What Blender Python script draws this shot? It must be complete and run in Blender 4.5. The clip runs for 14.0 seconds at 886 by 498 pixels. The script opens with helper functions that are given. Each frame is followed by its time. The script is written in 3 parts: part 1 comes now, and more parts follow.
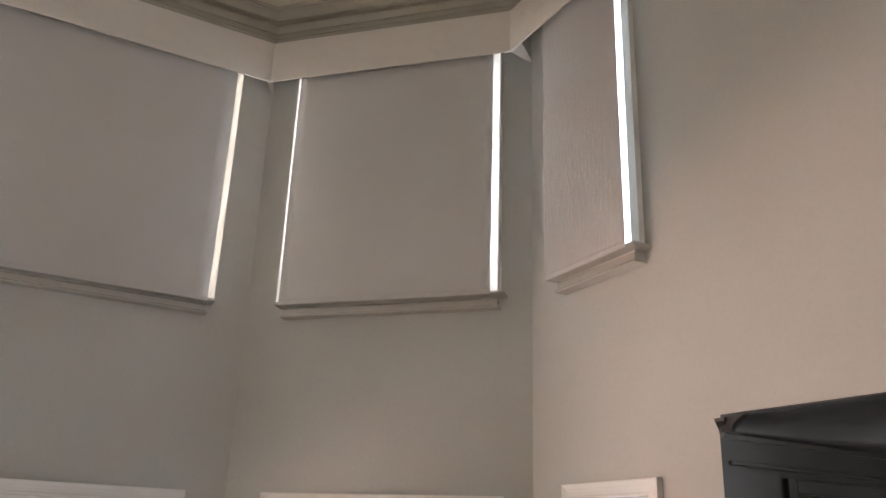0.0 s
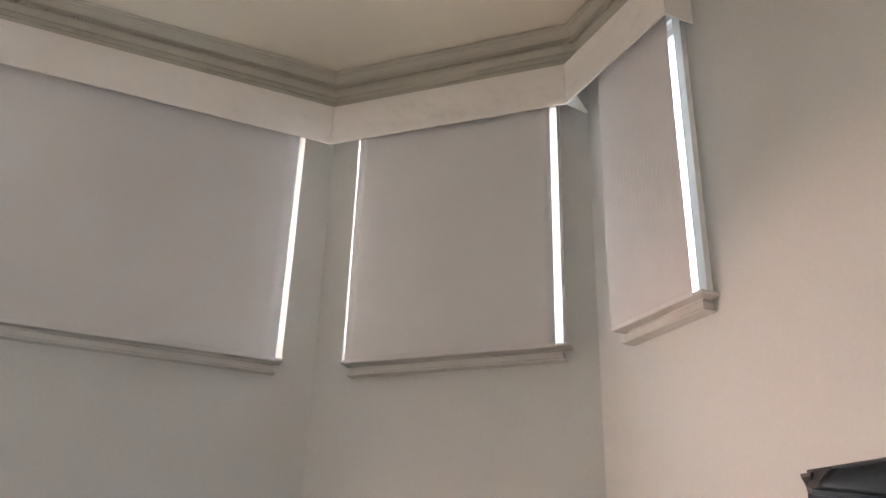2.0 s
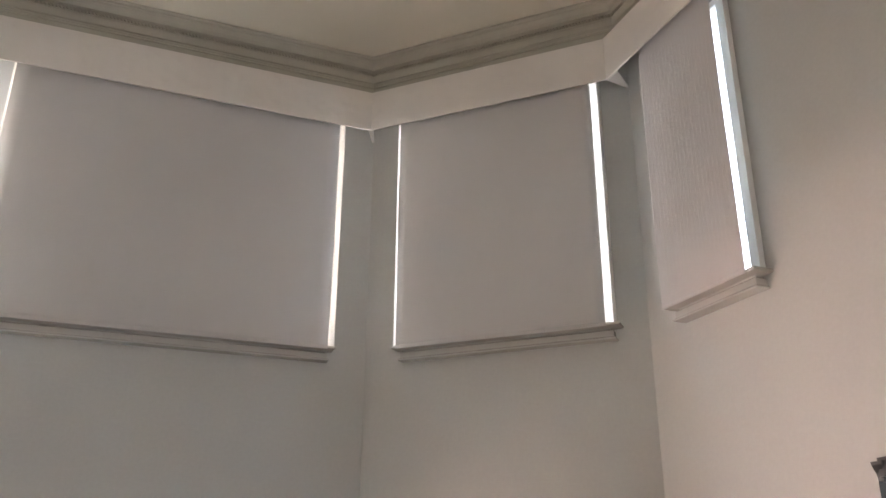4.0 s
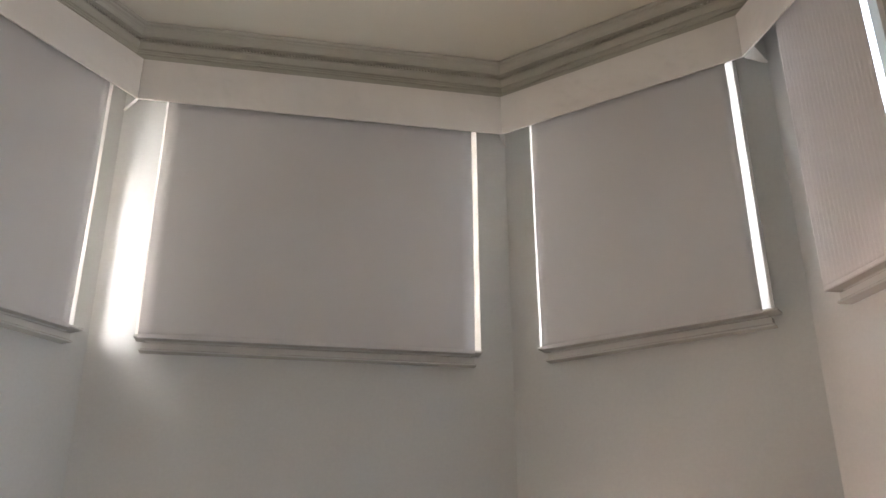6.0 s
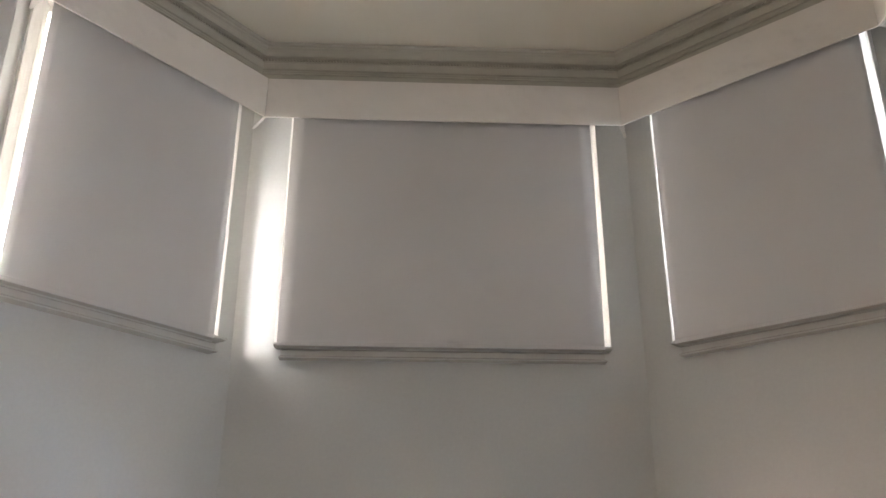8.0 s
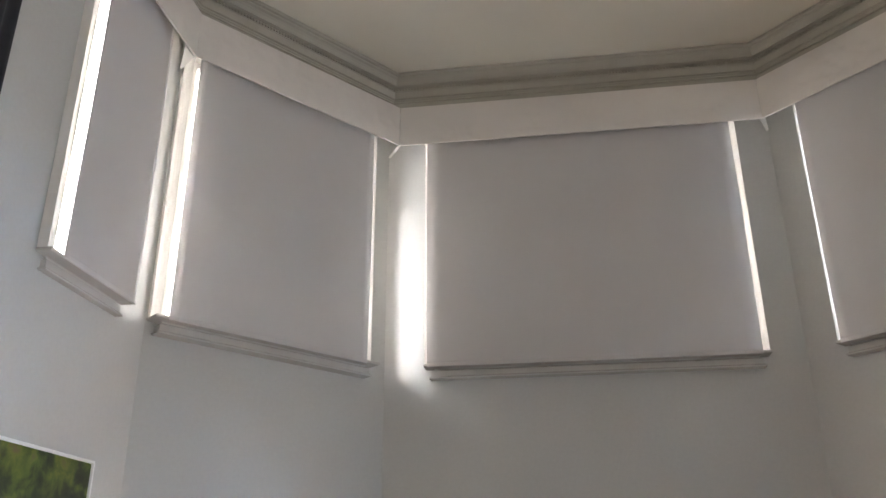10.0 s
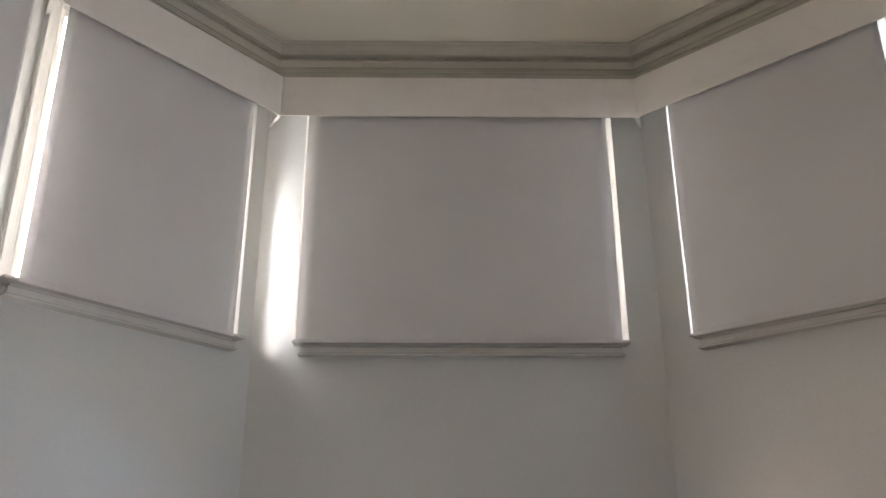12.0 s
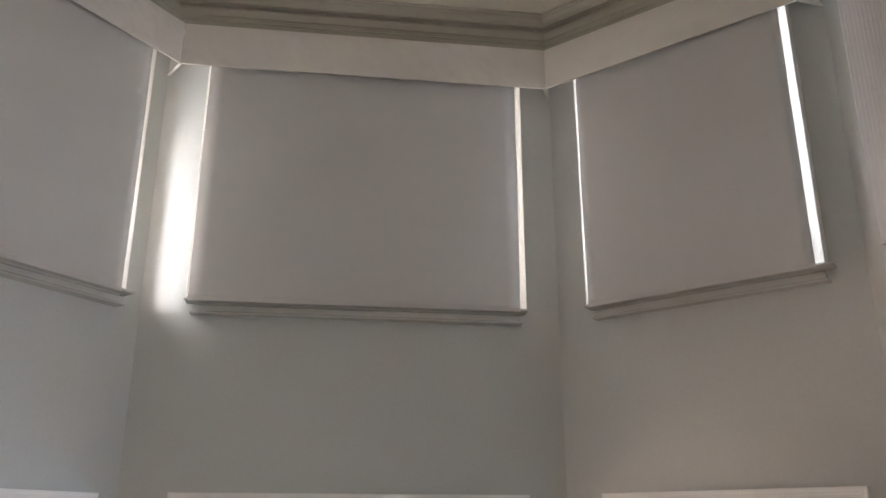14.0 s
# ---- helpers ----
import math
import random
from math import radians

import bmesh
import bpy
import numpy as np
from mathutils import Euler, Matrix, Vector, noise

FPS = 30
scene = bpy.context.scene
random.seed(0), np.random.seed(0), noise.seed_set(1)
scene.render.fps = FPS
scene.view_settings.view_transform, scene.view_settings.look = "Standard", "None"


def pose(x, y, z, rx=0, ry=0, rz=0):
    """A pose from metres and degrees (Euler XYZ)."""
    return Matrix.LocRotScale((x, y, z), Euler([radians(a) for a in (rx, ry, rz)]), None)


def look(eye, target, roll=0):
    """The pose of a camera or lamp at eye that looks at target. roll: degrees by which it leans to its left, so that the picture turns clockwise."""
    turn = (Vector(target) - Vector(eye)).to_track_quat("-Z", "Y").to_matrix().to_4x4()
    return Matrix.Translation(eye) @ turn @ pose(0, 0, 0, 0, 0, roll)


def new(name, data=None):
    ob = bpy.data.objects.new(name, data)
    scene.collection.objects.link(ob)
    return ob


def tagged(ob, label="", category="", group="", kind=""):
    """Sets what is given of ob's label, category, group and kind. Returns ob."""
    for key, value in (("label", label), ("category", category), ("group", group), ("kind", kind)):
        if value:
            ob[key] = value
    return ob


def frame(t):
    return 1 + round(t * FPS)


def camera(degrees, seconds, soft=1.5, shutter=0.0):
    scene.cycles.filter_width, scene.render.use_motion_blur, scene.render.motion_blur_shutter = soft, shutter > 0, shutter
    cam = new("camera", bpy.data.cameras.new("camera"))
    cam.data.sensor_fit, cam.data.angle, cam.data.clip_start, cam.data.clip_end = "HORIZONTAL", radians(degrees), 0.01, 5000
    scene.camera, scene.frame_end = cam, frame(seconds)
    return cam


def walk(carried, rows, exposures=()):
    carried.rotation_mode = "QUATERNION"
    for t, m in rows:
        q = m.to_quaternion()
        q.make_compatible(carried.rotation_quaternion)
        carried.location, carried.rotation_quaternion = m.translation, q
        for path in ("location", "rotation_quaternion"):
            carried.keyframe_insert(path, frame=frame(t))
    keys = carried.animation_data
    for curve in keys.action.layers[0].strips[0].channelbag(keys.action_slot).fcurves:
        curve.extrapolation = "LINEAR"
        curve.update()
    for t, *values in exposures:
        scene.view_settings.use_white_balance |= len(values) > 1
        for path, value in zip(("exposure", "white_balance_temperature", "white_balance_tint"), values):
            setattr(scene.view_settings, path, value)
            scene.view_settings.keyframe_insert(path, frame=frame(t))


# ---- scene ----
# (seconds, x, y, z, tilt, roll, yaw)
PATH = [
    (0.0, 0.129, 0.042, 1.576, 110.05, 2.08, -28.48),
    (0.5, 0.115, 0.045, 1.588, 110.71, 2.09, -27.20),
    (1.0, 0.102, 0.043, 1.591, 111.96, 2.00, -25.66),
    (1.5, 0.094, 0.045, 1.595, 113.09, 1.89, -24.71),
    (2.0, 0.083, 0.033, 1.594, 113.40, 1.73, -24.11),
    (2.6, 0.064, 0.028, 1.611, 113.19, 1.46, -23.65),
    (3.2, 0.023, 0.016, 1.646, 112.33, 0.88, -23.24),
    (3.8, -0.015, 0.005, 1.680, 111.38, 0.33, -22.18),
    (4.3, -0.029, 0.001, 1.692, 110.91, 0.14, -20.29),
    (4.5, -0.035, 0.005, 1.693, 110.85, -0.07, -19.24),
    (5.0, -0.030, 0.011, 1.675, 111.35, -0.41, -16.37),
    (5.5, -0.030, 0.025, 1.651, 111.86, -0.49, -13.82),
    (6.0, -0.035, 0.032, 1.636, 111.85, -0.28, -11.48),
    (6.5, -0.043, 0.034, 1.642, 111.51, -0.14, -8.98),
    (7.0, -0.046, 0.029, 1.644, 111.34, -0.01, -6.14),
    (7.5, -0.053, 0.022, 1.657, 111.34, 0.17, -3.92),
    (8.0, -0.053, 0.003, 1.656, 111.57, 0.15, -2.46),
    (8.5, -0.049, -0.003, 1.665, 111.47, 0.30, -1.61),
    (9.0, -0.046, -0.030, 1.672, 111.62, -0.21, -0.03),
    (9.2, -0.047, -0.041, 1.664, 111.92, -0.59, 1.51),
    (9.7, -0.047, -0.042, 1.665, 112.32, -0.45, 5.55),
    (10.2, -0.046, -0.044, 1.666, 112.63, -0.15, 9.38),
    (10.7, -0.045, -0.047, 1.668, 112.73, 0.17, 11.01),
    (11.0, -0.044, -0.048, 1.669, 112.65, 0.31, 10.13),
    (11.3, -0.044, -0.048, 1.669, 112.43, 0.36, 7.33),
    (11.5, -0.032, -0.035, 1.681, 112.04, 0.27, 4.66),
    (12.0, -0.013, -0.022, 1.683, 110.95, -0.12, -0.86),
    (12.5, 0.006, 0.012, 1.687, 109.77, -0.05, -3.62),
    (13.0, 0.022, 0.040, 1.672, 109.13, 0.14, -5.39),
    (13.5, 0.027, 0.041, 1.666, 108.94, 0.27, -6.84),
    (14.0, 0.031, 0.041, 1.662, 108.85, 0.07, -7.62),
]
cam = camera(56.15, 14.0)
# the picture darkens and brightens a little on the way, and its white balance drifts
EXPOSURES = [
    (0.0, 2.50, 6950, 17.8), (0.5, 2.80, 6670, 17.8), (1.0, 2.72, 6710, 17.8), (1.5, 2.98, 6670, 17.3), (2.0, 2.96, 6690, 17.3), (4.5, 2.70, 6720, 17.8), (6.0, 2.68, 6690, 16.8), (7.0, 2.54, 6650, 15.8),
    (8.0, 2.58, 6690, 15.8), (9.0, 2.53, 6630, 15.8), (11.5, 2.55, 6470, 16.3), (12.0, 2.52, 6550, 15.8), (13.0, 2.42, 6610, 15.8), (14.0, 2.40, 6610, 15.8),
]
walk(cam, [(t, pose(x, y, z, tilt, 0, yaw) @ pose(0, 0, 0, 0, 0, roll)) for t, x, y, z, tilt, roll, yaw in PATH], EXPOSURES)

# ---------------------------------------------------------------- world, sun, exposure
SUN_TRAVEL = Vector((0.700, 0.714, -0.36)).normalized()

world = bpy.data.worlds.new("sky")
scene.world = world
world.use_nodes = True
wn = world.node_tree
sky = wn.nodes.new("ShaderNodeTexSky")
sky.sky_type = "NISHITA"
sky.sun_disc = False
sky.sun_elevation = math.asin(-SUN_TRAVEL.z)
sky.sun_rotation = math.atan2(-SUN_TRAVEL.x, -SUN_TRAVEL.y)
wn.links.new(sky.outputs[0], wn.nodes["Background"].inputs[0])
wn.nodes["Background"].inputs[1].default_value = 0.05


def lamp(name, kind, energy, colour, m, size=None):
    data = bpy.data.lights.new(name, kind)
    data.energy, data.color = energy, colour
    if size:
        data.shape, data.size, data.size_y = "RECTANGLE", size[0], size[1]
    ob = new(name, data)
    ob.matrix_world = m
    return ob


sun = lamp("sun", "SUN", 3.4, (1.0, 0.97, 0.93), look((0, 0, 0), SUN_TRAVEL))
sun.data.angle = radians(5.0)


# ---------------------------------------------------------------- materials
def material(name, colour, rough=0.6, metal=0.0, vary=0.06, vary_scale=1.5, grain=0.0, grain_scale=120.0, bump=0.0, bump_scale=90.0, coat=0.0):
    """A surface whose colour wanders at two scales, with a fine relief."""
    mat = bpy.data.materials.new(name)
    mat.use_nodes = True
    nt = mat.node_tree
    bsdf = nt.nodes["Principled BSDF"]
    bsdf.inputs["Roughness"].default_value = rough
    bsdf.inputs["Metallic"].default_value = metal
    bsdf.inputs["Coat Weight"].default_value = coat
    co = nt.nodes.new("ShaderNodeTexCoord").outputs["Object"]

    def cloud(scale, detail):
        n = nt.nodes.new("ShaderNodeTexNoise")
        n.inputs["Scale"].default_value, n.inputs["Detail"].default_value = scale, detail
        nt.links.new(co, n.inputs["Vector"])
        return n.outputs["Fac"]

    def shade(prev, fac, amount):
        ramp = nt.nodes.new("ShaderNodeMapRange")
        ramp.inputs["From Min"].default_value, ramp.inputs["From Max"].default_value = 0.3, 0.7
        ramp.inputs["To Min"].default_value, ramp.inputs["To Max"].default_value = 1 - amount, 1 + amount
        nt.links.new(fac, ramp.inputs["Value"])
        mul = nt.nodes.new("ShaderNodeVectorMath")
        mul.operation = "MULTIPLY"
        if prev is None:
            mul.inputs[0].default_value = colour
        else:
            nt.links.new(prev, mul.inputs[0])
        nt.links.new(ramp.outputs[0], mul.inputs[1])
        return mul.outputs[0]

    out = shade(None, cloud(vary_scale, 5.0), vary)
    if grain:
        out = shade(out, cloud(grain_scale, 2.0), grain)
    nt.links.new(out, bsdf.inputs["Base Color"])
    if bump:
        b = nt.nodes.new("ShaderNodeBump")
        b.inputs["Strength"].default_value, b.inputs["Distance"].default_value = bump, 0.002
        nt.links.new(cloud(bump_scale, 3.0), b.inputs["Height"])
        nt.links.new(b.outputs[0], bsdf.inputs["Normal"])
    return mat


def weave(name, colour, through_light, pitch, bump=0.25, ribbing=0.0, slack=0.0):
    """Blind cloth: fine upright and level threads, a little light passes through it."""
    mat = material(name, colour, 0.85, vary=0.03, vary_scale=1.2, grain=0.03, grain_scale=260.0)
    nt = mat.node_tree
    bsdf = nt.nodes["Principled BSDF"]
    bsdf.inputs["Specular IOR Level"].default_value = 0.25
    co = nt.nodes.new("ShaderNodeTexCoord").outputs["Object"]
    heights = []
    for axis in ("X", "Z"):
        w = nt.nodes.new("ShaderNodeTexWave")
        w.wave_type, w.bands_direction = "BANDS", axis
        w.inputs["Scale"].default_value, w.inputs["Distortion"].default_value = 0.314 / pitch, 0.6
        nt.links.new(co, w.inputs["Vector"])
        heights.append(w.outputs["Fac"])
    add = nt.nodes.new("ShaderNodeMath")
    nt.links.new(heights[0], add.inputs[0])
    nt.links.new(heights[1], add.inputs[1])
    rib = nt.nodes.new("ShaderNodeTexWave")
    rib.wave_type, rib.bands_direction = "BANDS", "X"
    rib.inputs["Scale"].default_value, rib.inputs["Distortion"].default_value = 0.314 / 0.026, 0.4
    nt.links.new(co, rib.inputs["Vector"])
    ribs = nt.nodes.new("ShaderNodeMath")
    ribs.operation = "MULTIPLY_ADD"
    ribs.inputs[1].default_value = ribbing
    nt.links.new(rib.outputs["Fac"], ribs.inputs[0])
    nt.links.new(add.outputs[0], ribs.inputs[2])
    add = ribs
    b = nt.nodes.new("ShaderNodeBump")
    b.inputs["Strength"].default_value, b.inputs["Distance"].default_value = bump, 0.0015
    nt.links.new(add.outputs[0], b.inputs["Height"])
    nt.links.new(b.outputs[0], bsdf.inputs["Normal"])
    if slack:
        # the cloth lies on its board a little loosely
        loose = nt.nodes.new("ShaderNodeTexNoise")
        loose.inputs["Scale"].default_value, loose.inputs["Detail"].default_value = 4.5, 2.0
        nt.links.new(co, loose.inputs["Vector"])
        wide = nt.nodes.new("ShaderNodeBump")
        wide.inputs["Strength"].default_value, wide.inputs["Distance"].default_value = slack, 0.05
        nt.links.new(loose.outputs["Fac"], wide.inputs["Height"])
        nt.links.new(wide.outputs[0], b.inputs["Normal"])
    if through_light:
        glow = nt.nodes.new("ShaderNodeBsdfTranslucent")
        glow.inputs["Color"].default_value = (*colour, 1)
        mix = nt.nodes.new("ShaderNodeMixShader")
        mix.inputs[0].default_value = through_light
        nt.links.new(bsdf.outputs[0], mix.inputs[1])
        nt.links.new(glow.outputs[0], mix.inputs[2])
        nt.links.new(mix.outputs[0], nt.nodes["Material Output"].inputs[0])
    return mat


WALL_PAINT = material("wall_paint", (0.484, 0.478, 0.447), 0.62, vary=0.025, vary_scale=0.9, grain=0.02, grain_scale=40, bump=0.12, bump_scale=160)
CEILING_PAINT = material("ceiling_paint", (0.70, 0.65, 0.535), 0.8, vary=0.03, vary_scale=0.8, bump=0.1, bump_scale=120)
TRIM_PAINT = material("trim_paint", (0.46, 0.43, 0.355), 0.26, vary=0.04, vary_scale=3.0, bump=0.06, bump_scale=60)
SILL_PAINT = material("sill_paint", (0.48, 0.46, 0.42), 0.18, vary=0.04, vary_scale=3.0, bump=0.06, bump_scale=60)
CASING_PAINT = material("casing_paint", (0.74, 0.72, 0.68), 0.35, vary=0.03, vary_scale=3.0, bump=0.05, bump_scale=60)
VALANCE_CLOTH = weave("valance_cloth", (0.74, 0.69, 0.63), 0.0, 0.003, 0.12, slack=0.8)
BLIND_CLOTH = weave("blind_cloth", (0.55, 0.527, 0.505), 0.009, 0.004, 0.16, 0.4)
PLATE_PAINT = material("plate_paint", (0.56, 0.54, 0.50), 0.5, vary=0.03)
WHITE_PLASTIC = material("white_plastic", (0.75, 0.74, 0.72), 0.4, vary=0.02)
ALUMINIUM = material("aluminium", (0.7, 0.7, 0.7), 0.35, 1.0, vary=0.03)
BLACK_LACQUER = material("black_lacquer", (0.022, 0.022, 0.022), 0.34, vary=0.15, vary_scale=4, grain=0.1, grain_scale=90, bump=0.0, coat=0.08)
BLACK_LACQUER.node_tree.nodes["Principled BSDF"].inputs["Specular IOR Level"].default_value = 0.36
DARK_METAL = material("dark_metal", (0.03, 0.028, 0.025), 0.4, 0.6, vary=0.1, vary_scale=20)
DARK_CLOTH = material("dark_cloth", (0.02, 0.02, 0.024), 0.9, vary=0.15, vary_scale=12, bump=0.2, bump_scale=200)
FLOOR_WOOD = material("floor_wood", (0.16, 0.10, 0.06), 0.4, vary=0.2, vary_scale=3.0, grain=0.12, grain_scale=60, bump=0.08, bump_scale=80)
LAWN = material("lawn", (0.07, 0.10, 0.04), 0.9, vary=0.3, vary_scale=1.0, grain=0.2, grain_scale=30)


def glass_material():
    mat = bpy.data.materials.new("window_glass")
    mat.use_nodes = True
    b = mat.node_tree.nodes["Principled BSDF"]
    b.inputs["Base Color"].default_value = (0.96, 0.98, 0.97, 1)
    b.inputs["Roughness"].default_value = 0.0
    b.inputs["IOR"].default_value = 1.45
    b.inputs["Transmission Weight"].default_value = 1.0
    return mat


def landscape_material():
    """A printed picture of sunlit bushes: patches of yellow-green, deep green and brown earth."""
    mat = bpy.data.materials.new("landscape_print")
    mat.use_nodes = True
    nt = mat.node_tree
    co = nt.nodes.new("ShaderNodeTexCoord").outputs["Object"]
    n = nt.nodes.new("ShaderNodeTexNoise")
    n.inputs["Scale"].default_value, n.inputs["Detail"].default_value, n.inputs["Distortion"].default_value = 7.0, 8.0, 0.3
    nt.links.new(co, n.inputs["Vector"])
    ramp = nt.nodes.new("ShaderNodeValToRGB")
    stops = ((0.40, (0.005, 0.008, 0.004, 1)), (0.47, (0.018, 0.034, 0.008, 1)), (0.55, (0.065, 0.095, 0.012, 1)), (0.63, (0.13, 0.15, 0.018, 1)), (0.74, (0.14, 0.08, 0.055, 1)))
    ramp.color_ramp.elements[0].position, ramp.color_ramp.elements[0].color = stops[0]
    ramp.color_ramp.elements[1].position, ramp.color_ramp.elements[1].color = stops[-1]
    for p, c in stops[1:-1]:
        ramp.color_ramp.elements.new(p).color = c
    nt.links.new(n.outputs["Fac"], ramp.inputs[0])
    b = nt.nodes["Principled BSDF"]
    nt.links.new(ramp.outputs[0], b.inputs["Base Color"])
    b.inputs["Roughness"].default_value = 0.35
    return mat


GLASS = glass_material()
LANDSCAPE = landscape_material()


# ---------------------------------------------------------------- mesh tools
def part(name, bm, mat, parent=None, label="", smooth=False, kind=""):
    bmesh.ops.recalc_face_normals(bm, faces=bm.faces)
    me = bpy.data.meshes.new(name)
    bm.to_mesh(me)
    bm.free()
    me.materials.append(mat)
    if smooth:
        for f in me.polygons:
            f.use_smooth = True
    ob = new(name, me)
    ob.parent = parent
    return tagged(ob, label, kind=kind)


def empty(name, m=None):
    ob = new(name)
    ob.empty_display_size = 0.1
    if m is not None:
        ob.matrix_world = m
    return ob


def box(bm, x0, x1, y0, y1, z0, z1, bevel=0.0):
    made = bmesh.ops.create_cube(bm, size=1.0)["verts"]
    for v in made:
        v.co = Vector(((x0 + x1) / 2 + v.co.x * (x1 - x0), (y0 + y1) / 2 + v.co.y * (y1 - y0), (z0 + z1) / 2 + v.co.z * (z1 - z0)))
    if bevel:
        edges = list({e for v in made for e in v.link_edges})
        bmesh.ops.bevel(bm, geom=edges, offset=bevel, segments=2, affect="EDGES", profile=0.5)
    return bm


def boxed(*spans, bevel=0.0):
    return box(bmesh.new(), *spans, bevel=bevel)


def tube(bm, a, b, radius, sides=16):
    a, b = Vector(a), Vector(b)
    m = Matrix.Translation((a + b) / 2) @ (b - a).to_track_quat("Z", "Y").to_matrix().to_4x4()
    bmesh.ops.create_cone(bm, cap_ends=True, segments=sides, radius1=radius, radius2=radius, depth=(b - a).length, matrix=m)
    return bm


def sweep(profile, path, place, cap=True):
    """Draws profile (out, up) along the corners of path, mitred, out to the right of its way. place(x, y, up) gives the point in space."""
    bm = bmesh.new()
    path = [Vector(p) for p in path]
    ways = [(b - a).normalized() for a, b in zip(path, path[1:])]
    rings = []
    for i, p in enumerate(path):
        a, b = ways[max(i - 1, 0)], ways[min(i, len(ways) - 1)]
        na, nb = Vector((a.y, -a.x)), Vector((b.y, -b.x))
        mitre = (na + nb) / (1 + na.dot(nb))
        rings.append([bm.verts.new(place(*(p + mitre * o), h)) for o, h in profile])
    for r, q in zip(rings, rings[1:]):
        for k in range(len(profile)):
            j = (k + 1) % len(profile)
            bm.faces.new((r[k], r[j], q[j], q[k]))
    if cap:
        bm.faces.new(rings[0])
        bm.faces.new(rings[-1])
    return bm


def plan(x, y, up):
    return (x, y, up)


# ---------------------------------------------------------------- the plan
FLOOR_Z, CEILING_Z = 0.0, 5.748
BACK_Y = -4.6
THICK = 0.12
CORNERS = [Vector(c) for c in ((-2.535, BACK_Y), (-2.535, 4.525), (-1.350, 6.015), (1.720, 6.015), (3.233, 4.472), (3.233, BACK_Y))]
VALANCE_Z0, VALANCE_Z1 = 5.050, 5.404
VALANCE_LINE = [Vector(c) for c in ((-2.359, 3.24), (-2.359, 4.399), (-1.218, 5.800), (1.632, 5.800), (3.009, 4.430), (3.009, 3.285))]
STOOL_Z = 3.237


class Side:
    """A wall's frame: along it from its corner at the left, out of it into the room, and up."""

    def __init__(self, a, b):
        self.a, self.b = a, b
        self.way = (b - a).normalized()
        self.out = Vector((self.way.y, -self.way.x))
        self.length = (b - a).length
        # how far sill, casing and blind stand out from this wall
        self.sill_out, self.casing_out, self.blind_out = (0.125, 0.097, 0.132) if abs(self.way.x) > 0.1 else (0.086, 0.058, 0.093)
        if self.way.x > 0.1 and self.way.y > 0.1:
            self.sill_out, self.casing_out, self.blind_out = 0.137, 0.035, 0.138
        if self.way.y < -0.9:
            self.sill_out, self.casing_out, self.blind_out = 0.134, 0.040, 0.141
        yaw = math.degrees(math.atan2(self.way.y, self.way.x))
        # local x runs along the wall, local -y into the room
        self.m = pose(a.x, a.y, 0, 0, 0, yaw)

    def place(self, s, up, out):
        p = self.a + self.way * s + self.out * out
        return (p.x, p.y, up)


SIDES = [Side(a, b) for a, b in zip(CORNERS, CORNERS[1:] + CORNERS[:1])]
W0, W1, W2, W3, W4, W5 = SIDES


def wall(name, side, label, openings, ends=(0.0, 0.0)):
    """A wall of true thickness; openings (s0, s1, z0, z1) go through it. ends: by how much its outer face is longer at each end."""
    ss = sorted({0.0, side.length, *(o[0] for o in openings), *(o[1] for o in openings)})
    zs = sorted({FLOOR_Z, CEILING_Z, *(o[2] for o in openings), *(o[3] for o in openings)})
    bm = bmesh.new()

    def vert(i, j, back):
        s = ss[i]
        if back:
            s += -ends[0] if i == 0 else ends[1] if i == len(ss) - 1 else 0
        return bm.verts.new((s, THICK if back else 0, zs[j]))

    solid = {(i, j) for i in range(len(ss) - 1) for j in range(len(zs) - 1)
             if not any(o[0] <= ss[i] < o[1] and o[2] <= zs[j] < o[3] for o in openings)}
    for i, j in solid:
        for back in (0, 1):
            bm.faces.new([vert(a, b, back) for a, b in ((i, j), (i + 1, j), (i + 1, j + 1), (i, j + 1))])
        for (di, dj), (a, b) in {(-1, 0): ((i, j), (i, j + 1)), (1, 0): ((i + 1, j), (i + 1, j + 1)), (0, -1): ((i, j), (i + 1, j)), (0, 1): ((i, j + 1), (i + 1, j + 1))}.items():
            if (i + di, j + dj) not in solid:
                bm.faces.new((vert(*a, 0), vert(*b, 0), vert(*b, 1), vert(*a, 1)))
    bmesh.ops.remove_doubles(bm, verts=bm.verts, dist=1e-5)
    ob = part(name, bm, WALL_PAINT, None, label, kind="structure")
    ob.matrix_world = side.m
    return tagged(ob, category="wall")


# sill ends, blind edges, per wall, measured along the wall from its left corner
L1 = W1.length
L0 = W0.length
UPPER = {
    "window_1": (W0, L0 - 1.141, L0 - 0.297, L0 - 1.049, L0 - 0.312),
    "window_2": (W1, L1 - 1.896, L1 - 0.155, L1 - 1.819, L1 - 0.275),
    "window_3": (W2, 0.317, 2.807, 0.346, 2.745),
    "window_4": (W3, 0.280, 1.987, 0.326, 1.897),
    "window_5": (W4, 0.328, 1.158, 0.342, 1.098),
}
CASING = 0.085
UPPER_TOP = 5.20
LOWER_TOP, LOWER_BOTTOM = 1.952, 0.55
LOWER_DROP = {W1: 0.05, W2: 0.04, W3: 0.035, W4: -0.02}
# W5's window is unseen, added so its light reaches the bay's middle wall
LOWER = {"window_6": W1, "window_7": W2, "window_8": W3, "window_9": W4, "window_10": W4, "added_back_window": W5}


def upper_opening(key):
    side, s0, s1, _, _ = UPPER[key]
    if side is W3:
        s1 -= 0.036  # this casing stops short of its sill's end
    if side is W4:
        s1 -= 0.045
    return (s0 + 0.006 + CASING, s1 - 0.006 - CASING, STOOL_Z - 0.004, UPPER_TOP)


